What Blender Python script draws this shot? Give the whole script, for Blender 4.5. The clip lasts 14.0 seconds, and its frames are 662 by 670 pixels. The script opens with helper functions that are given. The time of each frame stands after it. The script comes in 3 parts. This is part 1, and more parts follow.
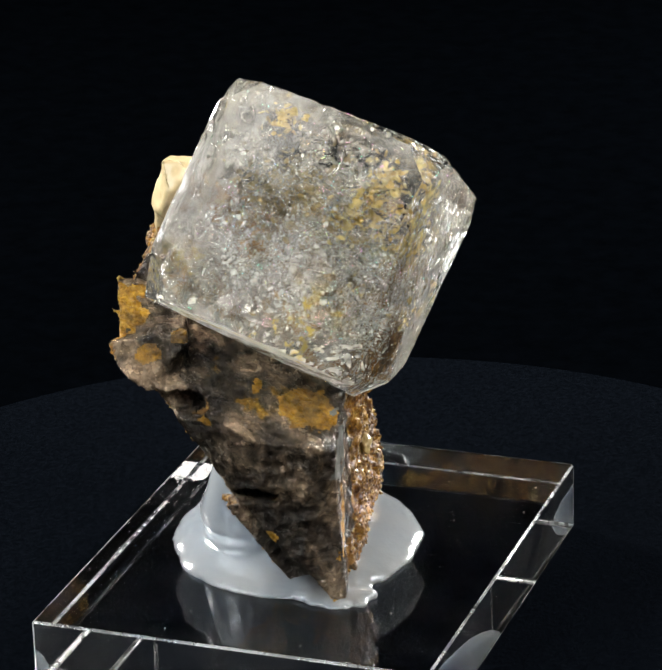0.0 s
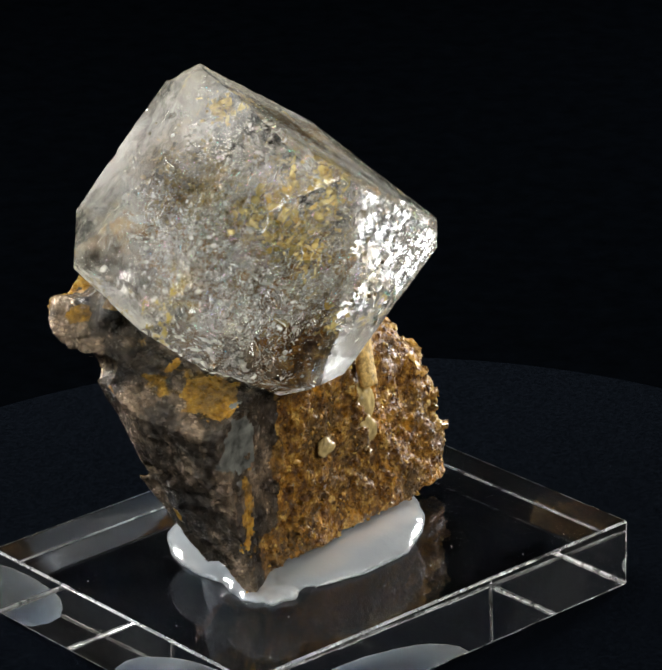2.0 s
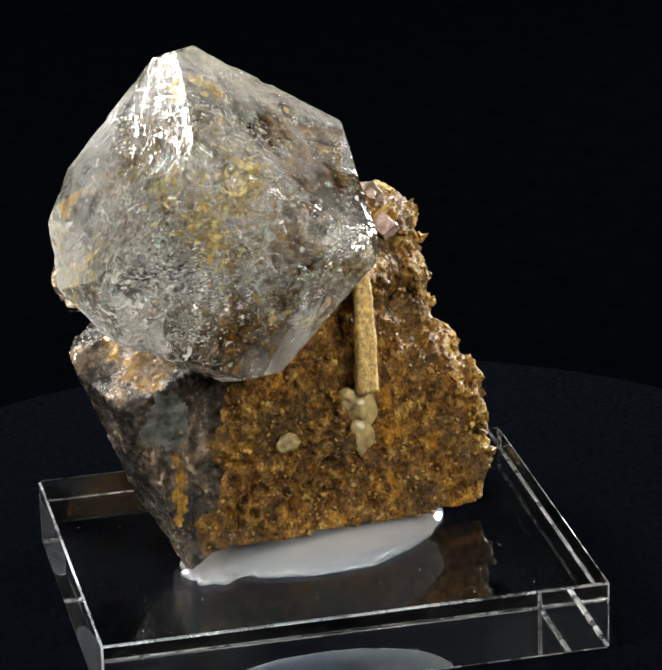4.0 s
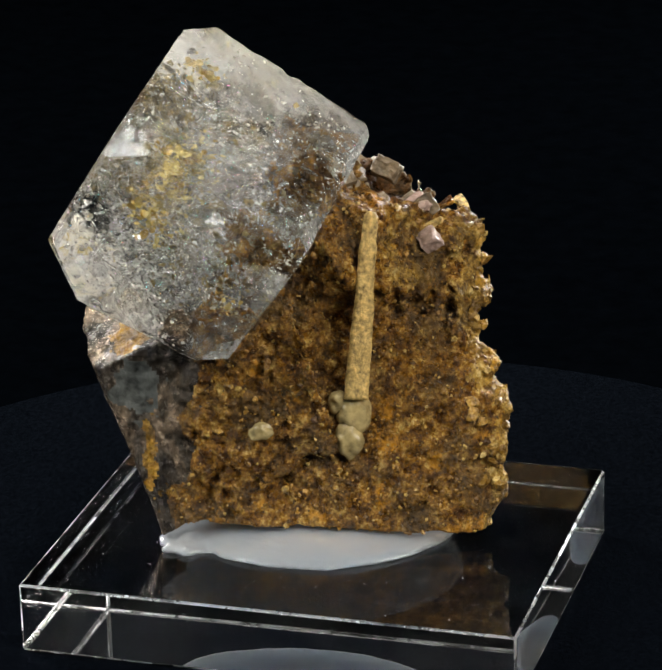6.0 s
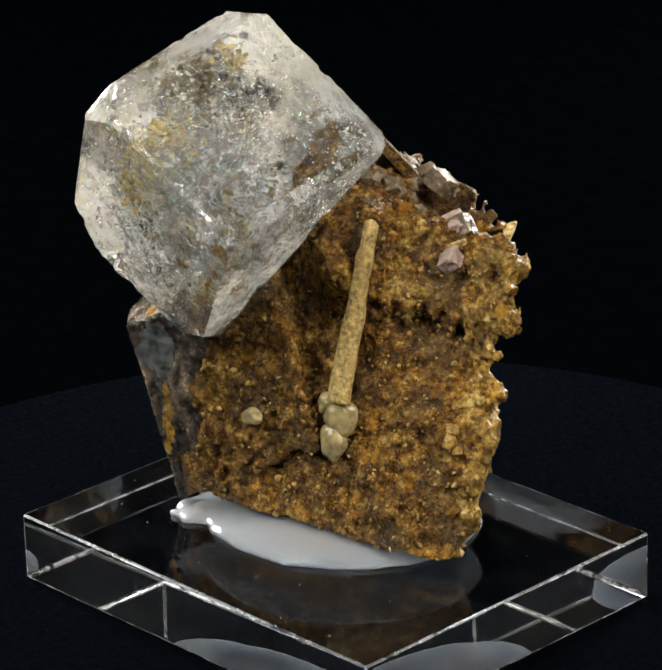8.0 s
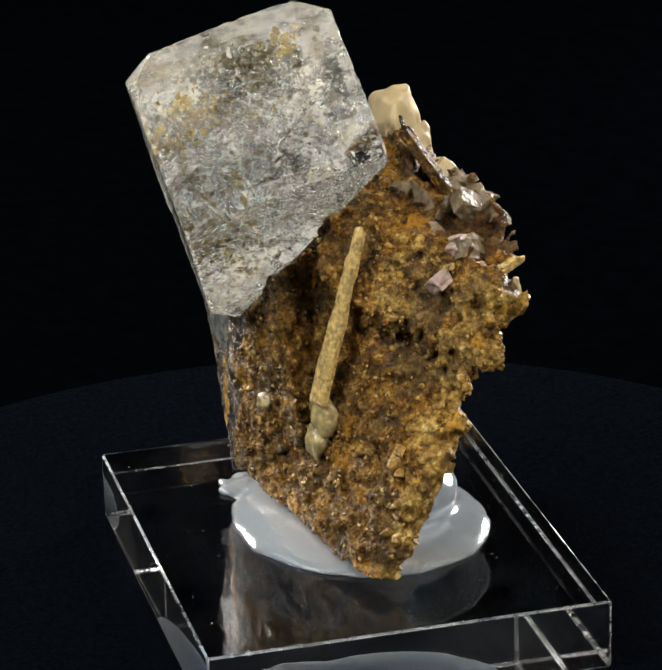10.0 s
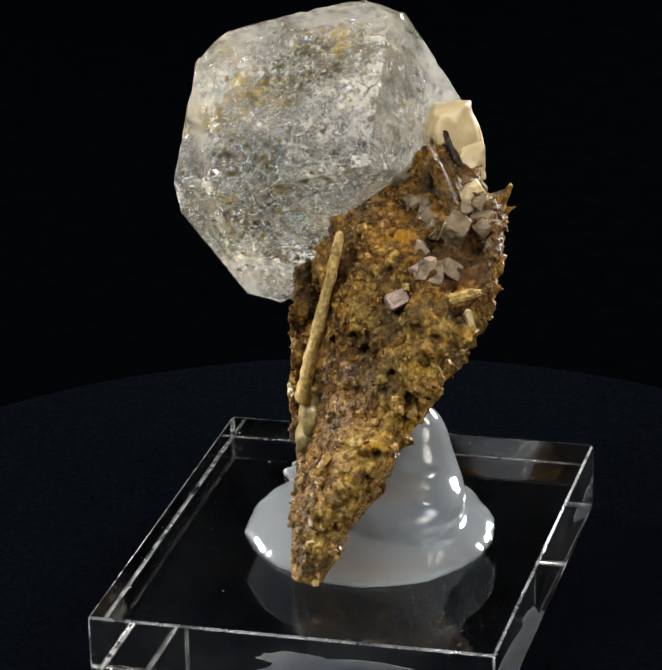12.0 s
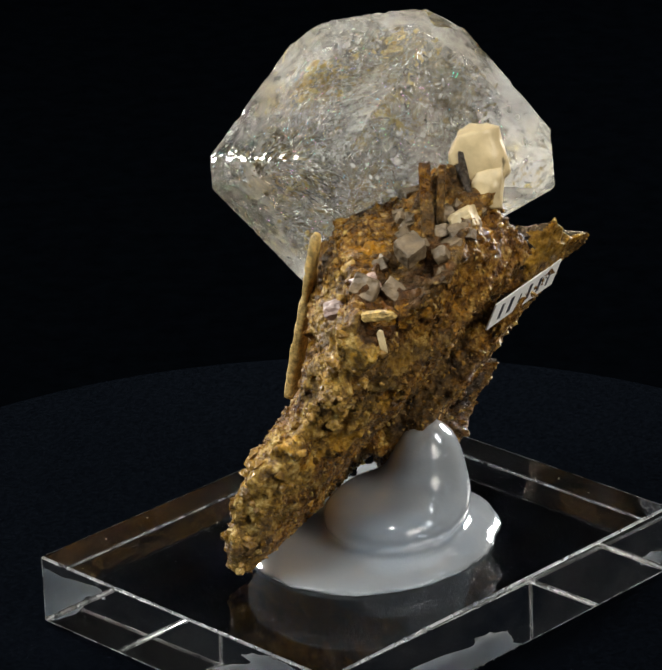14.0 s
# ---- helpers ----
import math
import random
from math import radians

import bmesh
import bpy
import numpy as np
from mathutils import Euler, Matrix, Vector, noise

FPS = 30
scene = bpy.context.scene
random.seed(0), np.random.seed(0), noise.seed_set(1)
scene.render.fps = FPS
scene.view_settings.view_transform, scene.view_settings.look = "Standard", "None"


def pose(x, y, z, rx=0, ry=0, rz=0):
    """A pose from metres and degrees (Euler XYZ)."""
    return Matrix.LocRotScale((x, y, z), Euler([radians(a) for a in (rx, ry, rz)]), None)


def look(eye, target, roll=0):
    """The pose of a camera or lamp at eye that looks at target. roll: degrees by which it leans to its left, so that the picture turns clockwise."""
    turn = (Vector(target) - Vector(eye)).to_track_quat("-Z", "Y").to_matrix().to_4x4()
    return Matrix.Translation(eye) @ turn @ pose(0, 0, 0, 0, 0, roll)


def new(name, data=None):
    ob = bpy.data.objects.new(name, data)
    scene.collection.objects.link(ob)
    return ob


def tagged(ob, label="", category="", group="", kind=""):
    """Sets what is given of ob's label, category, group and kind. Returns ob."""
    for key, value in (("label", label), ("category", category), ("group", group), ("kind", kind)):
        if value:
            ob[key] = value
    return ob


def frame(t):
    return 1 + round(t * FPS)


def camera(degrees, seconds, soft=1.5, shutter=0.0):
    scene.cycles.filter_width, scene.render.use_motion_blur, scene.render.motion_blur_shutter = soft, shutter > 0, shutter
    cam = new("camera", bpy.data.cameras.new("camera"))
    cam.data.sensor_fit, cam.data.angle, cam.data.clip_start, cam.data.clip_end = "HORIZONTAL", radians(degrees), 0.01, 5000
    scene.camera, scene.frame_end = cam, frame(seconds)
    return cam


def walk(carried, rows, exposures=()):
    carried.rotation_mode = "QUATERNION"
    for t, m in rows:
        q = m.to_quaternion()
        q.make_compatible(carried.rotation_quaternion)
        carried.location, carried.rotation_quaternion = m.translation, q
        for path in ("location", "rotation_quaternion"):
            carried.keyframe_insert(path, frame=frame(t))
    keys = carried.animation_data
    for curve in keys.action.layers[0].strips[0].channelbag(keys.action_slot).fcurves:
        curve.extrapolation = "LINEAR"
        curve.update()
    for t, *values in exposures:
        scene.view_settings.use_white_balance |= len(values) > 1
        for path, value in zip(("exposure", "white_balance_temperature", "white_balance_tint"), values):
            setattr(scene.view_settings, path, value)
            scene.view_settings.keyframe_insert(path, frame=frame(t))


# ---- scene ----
# seconds and degrees turned, clockwise seen from above
TURNS = ((0.0, 0.0), (1.5, -22.31), (3.0, -43.42), (5.5, -79.62), (6.5, -94.42), (8.0, -116.55), (10.5, -153.22), (12.5, -182.69), (14.0, -204.68))
EYE = (0.0, -0.3935, 0.1927)       # the lens, metres from the turning axis
AIM = (0.00025, 0.0079, 0.0327)
ROLL = -1.62
TH = 0.0090                        # thickness of the clear block
cam = camera(10.99, 14.0, soft=1.9)
# the film's camera darkens its picture a little on the way
walk(cam, [(0.0, look(EYE, AIM, ROLL)), (14.0, look(EYE, AIM, ROLL))],
     exposures=((0.0, 0.24), (1.0, 0.12), (2.5, 0.06), (6.0, -0.06), (8.0, -0.18), (14.0, -0.30)))

# ---- light: a dark room, lamps over and beside the turntable ----
world = bpy.data.worlds.new("dark_room")
scene.world = world
world.use_nodes = True
world.node_tree.nodes["Background"].inputs[0].default_value = (0.35, 0.5, 0.75, 1)
world.node_tree.nodes["Background"].inputs[1].default_value = 0.0006


def lamp(name, eye, aim, size, watts, colour):
    data = bpy.data.lights.new(name, "AREA")
    data.shape, data.size, data.energy, data.color = "DISK", size, watts, colour
    ob = new(name, data)
    ob.matrix_world = look(eye, aim)
    return ob


lamp("lamp_overhead", (0.06, -0.20, 0.60), (0, 0, 0.03), 0.08, 1.1, (1.0, 0.96, 0.88))
lamp("lamp_high_left", (-0.24, -0.10, 0.55), (0, 0, 0.03), 0.08, 1.1, (1.0, 0.96, 0.88))
lamp("lamp_front_left", (-0.43, -0.25, 0.415), (0, 0, 0.03), 0.29, 3.5, (0.93, 0.97, 0.97))
lamp("lamp_front_right", (0.36, -0.30, 0.30), (0, 0, 0.03), 0.26, 2.6, (1.0, 0.95, 0.86))
lamp("lamp_back_right", (0.26, 0.34, 0.13), (0, 0, 0.04), 0.12, 4.0, (1.0, 0.98, 0.93))
lamp("lamp_back_left", (-0.30, 0.30, 0.20), (0, 0, 0.04), 0.12, 4.0, (1.0, 0.97, 0.90))


# ---- materials ----
class Nodes:
    """A node material put together in a few words."""

    def __init__(self, name):
        self.mat = bpy.data.materials.new(name)
        self.mat.use_nodes = True
        self.tree = self.mat.node_tree
        self.bsdf = self.tree.nodes["Principled BSDF"]
        self.out = self.tree.nodes["Material Output"]
        self.coord = self.add("ShaderNodeTexCoord").outputs["Object"]

    def add(self, kind):
        return self.tree.nodes.new(kind)

    def link(self, a, b):
        self.tree.links.new(a, b)

    def put(self, key, value):
        if isinstance(value, bpy.types.NodeSocket):
            self.link(value, self.bsdf.inputs[key])
        else:
            self.bsdf.inputs[key].default_value = value

    def noise(self, scale, detail=6.0, rough=0.6, stretch=None, warp=0.0):
        n = self.add("ShaderNodeTexNoise")
        n.inputs["Scale"].default_value, n.inputs["Detail"].default_value = scale, detail
        n.inputs["Roughness"].default_value, n.inputs["Distortion"].default_value = rough, warp
        src = self.coord
        if stretch:
            m = self.add("ShaderNodeMapping")
            m.inputs["Rotation"].default_value = [radians(a) for a in stretch[3:]]
            m.inputs["Scale"].default_value = stretch[:3]
            self.link(src, m.inputs[0])
            src = m.outputs[0]
        self.link(src, n.inputs["Vector"])
        return n.outputs[0]

    def cells(self, scale, what="Distance"):
        n = self.add("ShaderNodeTexVoronoi")
        n.inputs["Scale"].default_value = scale
        self.link(self.coord, n.inputs["Vector"])
        return n.outputs[what]

    def ramp(self, fac, *stops):
        r = self.add("ShaderNodeValToRGB")
        while len(r.color_ramp.elements) < len(stops):
            r.color_ramp.elements.new(0.5)
        for e, (at, col) in zip(r.color_ramp.elements, stops):
            e.position, e.color = at, (*(col if isinstance(col, tuple) else (col,) * 3), 1)
        self.link(fac, r.inputs[0])
        return r.outputs[0]

    def mix(self, fac, a, b, kind="MIX"):
        m = self.add("ShaderNodeMix")
        m.data_type, m.blend_type = "RGBA", kind
        for sock, v in ((m.inputs[0], fac), (m.inputs[6], a), (m.inputs[7], b)):
            if isinstance(v, bpy.types.NodeSocket):
                self.link(v, sock)
            else:
                sock.default_value = (*v, 1) if isinstance(v, tuple) else v
        return m.outputs[2]

    def facets(self, *layers):
        """The normal, leaning this way and that from one small crystal face to the next."""
        normal = self.add("ShaderNodeNewGeometry").outputs["Normal"]
        for scale, much in layers:
            lean, total, unit = (self.add("ShaderNodeVectorMath") for _ in range(3))
            lean.operation, total.operation, unit.operation = "MULTIPLY_ADD", "ADD", "NORMALIZE"
            self.link(self.cells(scale, "Color"), lean.inputs[0])
            lean.inputs[1].default_value, lean.inputs[2].default_value = (2 * much,) * 3, (-much,) * 3
            self.link(lean.outputs[0], total.inputs[0])
            self.link(normal, total.inputs[1])
            self.link(total.outputs[0], unit.inputs[0])
            normal = unit.outputs[0]
        return normal

    def bump(self, height, strength, distance, below=None):
        b = self.add("ShaderNodeBump")
        b.inputs["Strength"].default_value, b.inputs["Distance"].default_value = strength, distance
        self.link(height, b.inputs["Height"])
        if below:
            self.link(below, b.inputs["Normal"])
        self.link(b.outputs[0], self.bsdf.inputs["Normal"])
        return b.outputs[0]


def mat_rust(name, shades, orange):
    m = Nodes(name)
    grain = m.noise(620, 10, 0.78)
    blotch = m.noise(120, 6, 0.65)
    col = m.ramp(grain, *zip((0.30, 0.44, 0.54, 0.67), shades))
    col = m.mix(m.ramp(blotch, (0.46, 0.0), (0.60, 0.85)), col, m.ramp(grain, (0.35, (0.022, 0.016, 0.010)), (0.7, (0.17, 0.10, 0.035))))
    col = m.mix(m.ramp(m.noise(190, 6, 0.7, (1, 1.3, 1, 0, 0, 40)), (0.57, 0.0), (0.65, 0.75)), col, orange)
    m.put("Base Color", col)
    m.put("Roughness", m.ramp(m.noise(1300, 3), (0.42, 0.10), (0.55, 0.65)))
    m.put("Specular IOR Level", 0.25)
    b = m.bump(m.noise(800, 9, 0.8), 0.9, 0.0006, m.facets((2300, 0.5)))
    m.bump(m.cells(1900), 0.5, 0.0002, b)
    return m.mat


def mat_grain(name, pale):
    m = Nodes(name)
    rand = m.add("ShaderNodeNewGeometry").outputs["Random Per Island"]
    col = m.ramp(rand, (0.0, (0.04 + pale, 0.016 + pale * 0.6, 0.005)), (0.4, (0.18 + pale, 0.088 + pale * 0.7, 0.014 + pale * 0.15)), (0.75, (0.40 + pale, 0.215 + pale * 0.8, 0.04 + pale * 0.25)), (1.0, (0.52 + pale, 0.36 + pale, 0.10 + pale * 0.6)))
    m.put("Base Color", m.mix(m.ramp(m.noise(1500, 5, 0.7), (0.4, 0.0), (0.65, 0.8)), col, (0.10, 0.05, 0.015)))
    m.put("Roughness", m.ramp(m.noise(1700, 2), (0.4, 0.10), (0.6, 0.5)))
    m.bump(m.noise(1800, 6, 0.7), 0.6, 0.0003, m.facets((2600, 0.4)))
    return m.mat


def mat_dark():
    m = Nodes("dark_sphalerite")
    streak = m.noise(210, 8, 0.68, (1, 1, 0.4, 0, 25, 0))
    col = m.ramp(streak, (0.38, (0.014, 0.011, 0.009)), (0.50, (0.070, 0.054, 0.038)), (0.60, (0.34, 0.25, 0.17)))
    col = m.mix(m.ramp(m.noise(105, 6, 0.65), (0.60, 0.0), (0.64, 0.95)), col, m.ramp(m.noise(700), (0.35, (0.14, 0.07, 0.008)), (0.65, (0.46, 0.26, 0.03))))
    m.put("Base Color", col)
    m.put("Metallic", m.ramp(streak, (0.4, 0.3), (0.62, 0.7)))
    m.put("Roughness", m.ramp(m.noise(800, 4), (0.4, 0.12), (0.65, 0.36)))
    b = m.bump(streak, 1.0, 0.0012, m.facets((1100, 0.45), (260, 0.2)))
    b = m.bump(m.cells(620), 1.0, 0.0006, b)
    m.bump(m.noise(1500, 6, 0.75), 0.9, 0.0005, b)
    return m.mat


def mat_crystal(name, haze, ripple, tilt):
    """Clear fluorite; haze: how milky its cloudy patches are, ripple: how uneven the face is,
    tilt: how far its small cleavage steps lean this way and that."""
    m = Nodes(name)
    fine = m.noise(800, 8, 0.75)
    cloud = m.noise(85, 7, 0.62, None, 0.8)
    steps = m.cells(150, "Color")
    milky = m.mix(0.09, m.mix(0.40, cloud, fine), steps)
    m.put("Base Color", (0.98, 0.98, 0.965, 1))
    m.put("IOR", 1.434)
    m.put("Roughness", m.ramp(milky, (0.44, 0.0), (0.60, min(0.4, 0.30 * haze))))
    m.put("Transmission Weight", 1.0)
    normal = m.facets((700, tilt * 0.6), (2400, tilt))
    b = m.bump(m.noise(150, 5, 0.6, (1, 1, 0.3, 20, 35, 0)), ripple, 0.0012, normal)
    b = m.bump(fine, ripple * 0.5, 0.0002, b)
    speck = m.ramp(m.noise(1250, 3, 0.6), (0.66, 0.0), (0.70, 0.8))
    white = m.mix(m.ramp(m.noise(70, 4), (0.45, 0.0), (0.62, 1.0)), (0.93, 0.92, 0.90), (0.93, 0.89, 0.76))
    stain = m.mix(1.0, m.ramp(m.noise(78, 6, 0.7, None, 0.5), (0.57, 0.0), (0.62, 1.0)), m.ramp(m.noise(520, 6, 0.7), (0.46, 0.0), (0.56, 1.0)), "MULTIPLY")
    white = m.mix(stain, white, m.ramp(m.noise(45, 2), (0.47, (0.24, 0.18, 0.09)), (0.53, (0.72, 0.56, 0.16))))
    white = m.mix(speck, white, (0.05, 0.035, 0.02))
    matt, glow, milk, whole = (m.add("ShaderNode" + k) for k in ("BsdfDiffuse", "BsdfTranslucent", "MixShader", "MixShader"))
    for k in (matt, glow):
        m.link(white, k.inputs["Color"])
        m.link(b, k.inputs["Normal"])
    milk.inputs[0].default_value = 0.5
    m.link(matt.outputs[0], milk.inputs[1])
    m.link(glow.outputs[0], milk.inputs[2])
    m.link(m.mix(m.mix(0.5, speck, stain, "SCREEN"), m.ramp(milky, (0.43, 0.0), (0.49, min(1.0, 0.25 * haze)), (0.54, min(1.0, 0.7 * haze)), (0.60, min(1.0, haze))), (0.7, 0.7, 0.7)), whole.inputs[0])
    m.link(m.bsdf.outputs[0], whole.inputs[1])
    m.link(milk.outputs[0], whole.inputs[2])
    m.link(whole.outputs[0], m.out.inputs[0])
    return m.mat


def mat_shard(name, lo, hi, rough, clear):
    m = Nodes(name)
    rand = m.add("ShaderNodeNewGeometry").outputs["Random Per Island"]
    m.put("Base Color", m.ramp(rand, (0.0, lo), (1.0, hi)))
    m.put("Roughness", rough)
    m.put("Transmission Weight", clear)
    m.put("IOR", 0.70 if clear else 1.5)
    if clear:
        m.put("Thin Film IOR", 1.35)
        film = m.add("ShaderNodeMath")
        film.operation = "MULTIPLY"
        m.link(rand, film.inputs[0])
        film.inputs[1].default_value = 700.0
        m.put("Thin Film Thickness", film.outputs[0])
    m.bump(m.noise(1500, 5), 0.8, 0.0004)
    return m.mat


def mat_acrylic(name, clear):
    m = Nodes(name)
    m.put("Base Color", (0.99, 0.995, 1.0, 1))
    m.put("IOR", 1.49)
    m.put("Roughness", m.ramp(m.noise(900, 2), (0.62, 0.0), (0.70, 0.12)))
    m.put("Transmission Weight", m.ramp(m.noise(70, 5, 0.65), (0.35, clear), (0.65, min(1.0, clear + 0.04))))
    return m.mat


def mat_edge():
    m = Nodes("ground_acrylic_edge")
    m.put("Base Color", (0.95, 0.97, 1.0, 1))
    m.put("IOR", 1.49)
    m.put("Roughness", m.ramp(m.noise(300, 4), (0.4, 0.18), (0.6, 0.40)))
    m.put("Transmission Weight", m.ramp(m.noise(120, 5), (0.38, 0.74), (0.62, 0.99)))
    return m.mat


def mat_gel():
    m = Nodes("milky_gel")
    m.put("Base Color", m.ramp(m.noise(60, 4), (0.35, (0.54, 0.61, 0.70)), (0.65, (0.63, 0.67, 0.71))))
    m.put("Subsurface Weight", 0.8)
    m.put("Transmission Weight", 0.66)
    m.put("Subsurface Radius", (1.0, 1.0, 1.0))
    m.put("Subsurface Scale", 0.004)
    m.put("Roughness", 0.06)
    m.put("IOR", 1.45)
    m.bump(m.noise(170, 4), 0.28, 0.0006)
    return m.mat


def mat_plain(name, colour, rough, var=0.25, scale=700, bump=0.3, spec=0.5):
    m = Nodes(name)
    n = m.noise(scale, 6, 0.65)
    m.put("Base Color", m.ramp(n, (0.3, tuple(c * (1 - var) for c in colour)), (0.7, tuple(min(1, c * (1 + var)) for c in colour))))
    m.put("Roughness", rough)
    m.put("Specular IOR Level", spec)
    m.bump(n, bump, 0.0003)
    return m.mat


RUST = mat_rust("limonite_crust", ((0.016, 0.006, 0.002), (0.070, 0.027, 0.005), (0.25, 0.116, 0.014), (0.72, 0.50, 0.16)), (0.48, 0.215, 0.018))
TAN = mat_rust("tan_crust", ((0.040, 0.020, 0.006), (0.15, 0.080, 0.018), (0.42, 0.25, 0.050), (0.80, 0.62, 0.26)), (0.58, 0.30, 0.030))
COAT = mat_plain("grey_blue_coating", (0.085, 0.088, 0.08), 0.4, 0.8, 620, 0.8)
# red-brown, with the cavities' shade put into its dark tones
CAVE = mat_rust("shaded_red_brown_cavity", ((0.012, 0.006, 0.002), (0.045, 0.018, 0.005), (0.12, 0.050, 0.012), (0.26, 0.16, 0.08)), (0.24, 0.09, 0.015))
STAIN = mat_rust("limonite_stain", ((0.10, 0.045, 0.006), (0.26, 0.13, 0.016), (0.42, 0.23, 0.03), (0.60, 0.38, 0.08)), (0.55, 0.28, 0.03))
DARK, ACRYL, EDGE, GEL = mat_dark(), mat_acrylic("clear_acrylic", 0.998), mat_edge(), mat_gel()
SIDE = mat_acrylic("scuffed_acrylic", 0.988)
CLEAR, ETCHED, FROST = mat_crystal("clear_fluorite", 0.19, 0.06, 0.03), mat_crystal("etched_fluorite", 0.24, 0.14, 0.035), mat_crystal("frosted_fluorite", 1.8, 0.15, 0.06)
FELT = mat_plain("black_felt", (0.0013, 0.0018, 0.0028), 0.9, 0.5, 1500, 0.6, 0.0)
CLOTH = mat_plain("black_cloth", (0.0003, 0.00045, 0.0007), 1.0, 0.3, 200, 0.2, 0.0)
CREAM = mat_plain("cream_calcite", (0.52, 0.41, 0.23), 0.4, 0.2, 260)
OCHRE = mat_plain("ochre_needle", (0.46, 0.31, 0.10), 0.55, 0.8, 1500, 1.0)
MILKY = mat_plain("milky_quartz", (0.34, 0.26, 0.115), 0.25, 0.55, 500)
PINK = mat_plain("pale_violet_fluorite", (0.34, 0.24, 0.20), 0.35, 0.5, 400)
GRAIN, TAN_GRAIN = mat_grain("limonite_grain", 0.0), mat_grain("tan_grain", 0.07)
VEIL = mat_shard("pearly_veil", (0.70, 0.72, 0.76), (0.97, 0.97, 0.94), 0.16, 1.0)
GLINT = mat_shard("bright_crack", (0.75, 0.74, 0.70), (0.97, 0.96, 0.93), 0.30, 0.0)
GLINT.node_tree.nodes["Principled BSDF"].inputs["Metallic"].default_value = 0.7
GOLD = mat_shard("golden_inclusion", (0.40, 0.24, 0.03), (0.72, 0.58, 0.22), 0.3, 0.0)
BROWN = mat_shard("brown_inclusion", (0.06, 0.042, 0.015), (0.30, 0.22, 0.08), 0.3, 0.0)
GREY = mat_plain("grey_fluorite", (0.15, 0.108, 0.062), 0.5, 0.7, 420)
PAPER = mat_plain("paper", (0.80, 0.80, 0.78), 0.6, 0.05)
INK = mat_plain("ink", (0.02, 0.02, 0.03), 0.5, 0.1)

# ---- shape begin ----
LOOSE = np.random.default_rng(7)
LATTICE = LOOSE.uniform(-1, 1, (32, 32, 32)).astype(np.float32)


def lumps(p, size, seed=0.0):
    """Smooth noise between -1 and 1 at the places p (mm), with lumps of that size (mm)."""
    q = p / size + seed
    i = np.floor(q).astype(np.int32)
    f = (q - i).astype(np.float32)
    f = f * f * (3 - 2 * f)
    out = 0
    for a in (0, 1):
        for b in (0, 1):
            for c in (0, 1):
                w = (f[..., 0] if a else 1 - f[..., 0]) * (f[..., 1] if b else 1 - f[..., 1]) * (f[..., 2] if c else 1 - f[..., 2])
                out = out + w * LATTICE[(i[..., 0] + a) % 32, (i[..., 1] + b) % 32, (i[..., 2] + c) % 32]
    return out


def cut(p, planes):
    """Distance (mm) to the convex chunk that lies inside all the planes (normal, distance)."""
    return np.max([(p @ np.array(n, np.float32) / np.float32(np.linalg.norm(n))) - np.float32(d) for *n, d in planes], axis=0)


# the crystal: a cube with bevelled edges and corners, in its own axes
CUBE = np.array(((0.8807, -0.3788, -0.2842), (0.4354, 0.4116, 0.8006), (-0.1864, -0.8288, 0.5275)))
HEART = np.array((-1.55, -15.94, 44.26))
FACES = [(-0.879, 0.406, 0.249, 13.77), (-0.430, -0.406, -0.806, 13.60), (0.164, 0.809, -0.564, 13.57), (-0.190, -0.813, 0.551, 12.44),
         (0.409, 0.430, 0.805, 14.31), (0.878, -0.389, -0.278, 12.61)]
BEVELS = [(-0.493, 0.852, -0.175, 19.32), (-0.739, -0.305, 0.601, 18.76), (-0.315, 0.571, 0.759, 19.69), (-0.177, 0.295, -0.939, 16.39),
          (0.431, 0.883, 0.183, 19.13), (0.203, -0.307, 0.930, 18.61), (0.332, -0.493, -0.804, 16.92), (0.482, -0.862, 0.153, 16.91),
          (0.926, 0.007, 0.376, 18.94), (-0.931, -0.023, -0.365, 19.50)]
CORNERS = [(-0.556, 0.510, -0.656, 9.74), (-0.879, -0.474, 0.044, 20.39), (-0.144, 0.936, 0.322, 23.13), (-0.356, -0.080, 0.931, 20.95),
           (0.333, 0.033, -0.942, 18.93), (0.192, -0.927, -0.321, 17.67), (0.866, 0.500, -0.007, 22.29), (0.680, -0.426, 0.597, 19.95)]
CRYSTAL = [(*n, d + np.array(n) @ HEART) for form in (FACES, BEVELS, CORNERS) for *n, d in form]

# the rock: a wedge with a rusty front, a dark end and a slanting underside, and a dark lobe beside it
WEDGE = [(0.984, -0.108, 0.140, 5.2), (0.952, 0.023, 0.307, 7.5), (-0.803, 0.006, -0.596, -3.8), (-0.070, -0.906, 0.418, 26.3),
         (0.175, -0.969, -0.173, 18.1), (-0.029, 0.985, 0.172, 24.2), (0.066, -0.042, -0.997, -2.5), (0.692, 0.397, 0.602, 18.6),
         (-0.873, 0.148, 0.465, 36.5), (-0.706, 0.600, -0.375, 7.6), (0.230, 0.925, -0.302, 18.2), (-0.559, 0.603, 0.569, 33.1)]
LOBE = [(0.986, -0.169, 0.002, 4.9), (0.291, -0.447, 0.846, 32.8), (-0.813, -0.046, -0.581, 0.7), (0.116, -0.951, -0.285, 20.3),
        (-0.184, 0.942, 0.282, 3.5), (0.098, 0.469, -0.878, -11.1), (-0.458, -0.818, -0.347, 19.8), (-0.928, 0.247, -0.279, 8.5)]
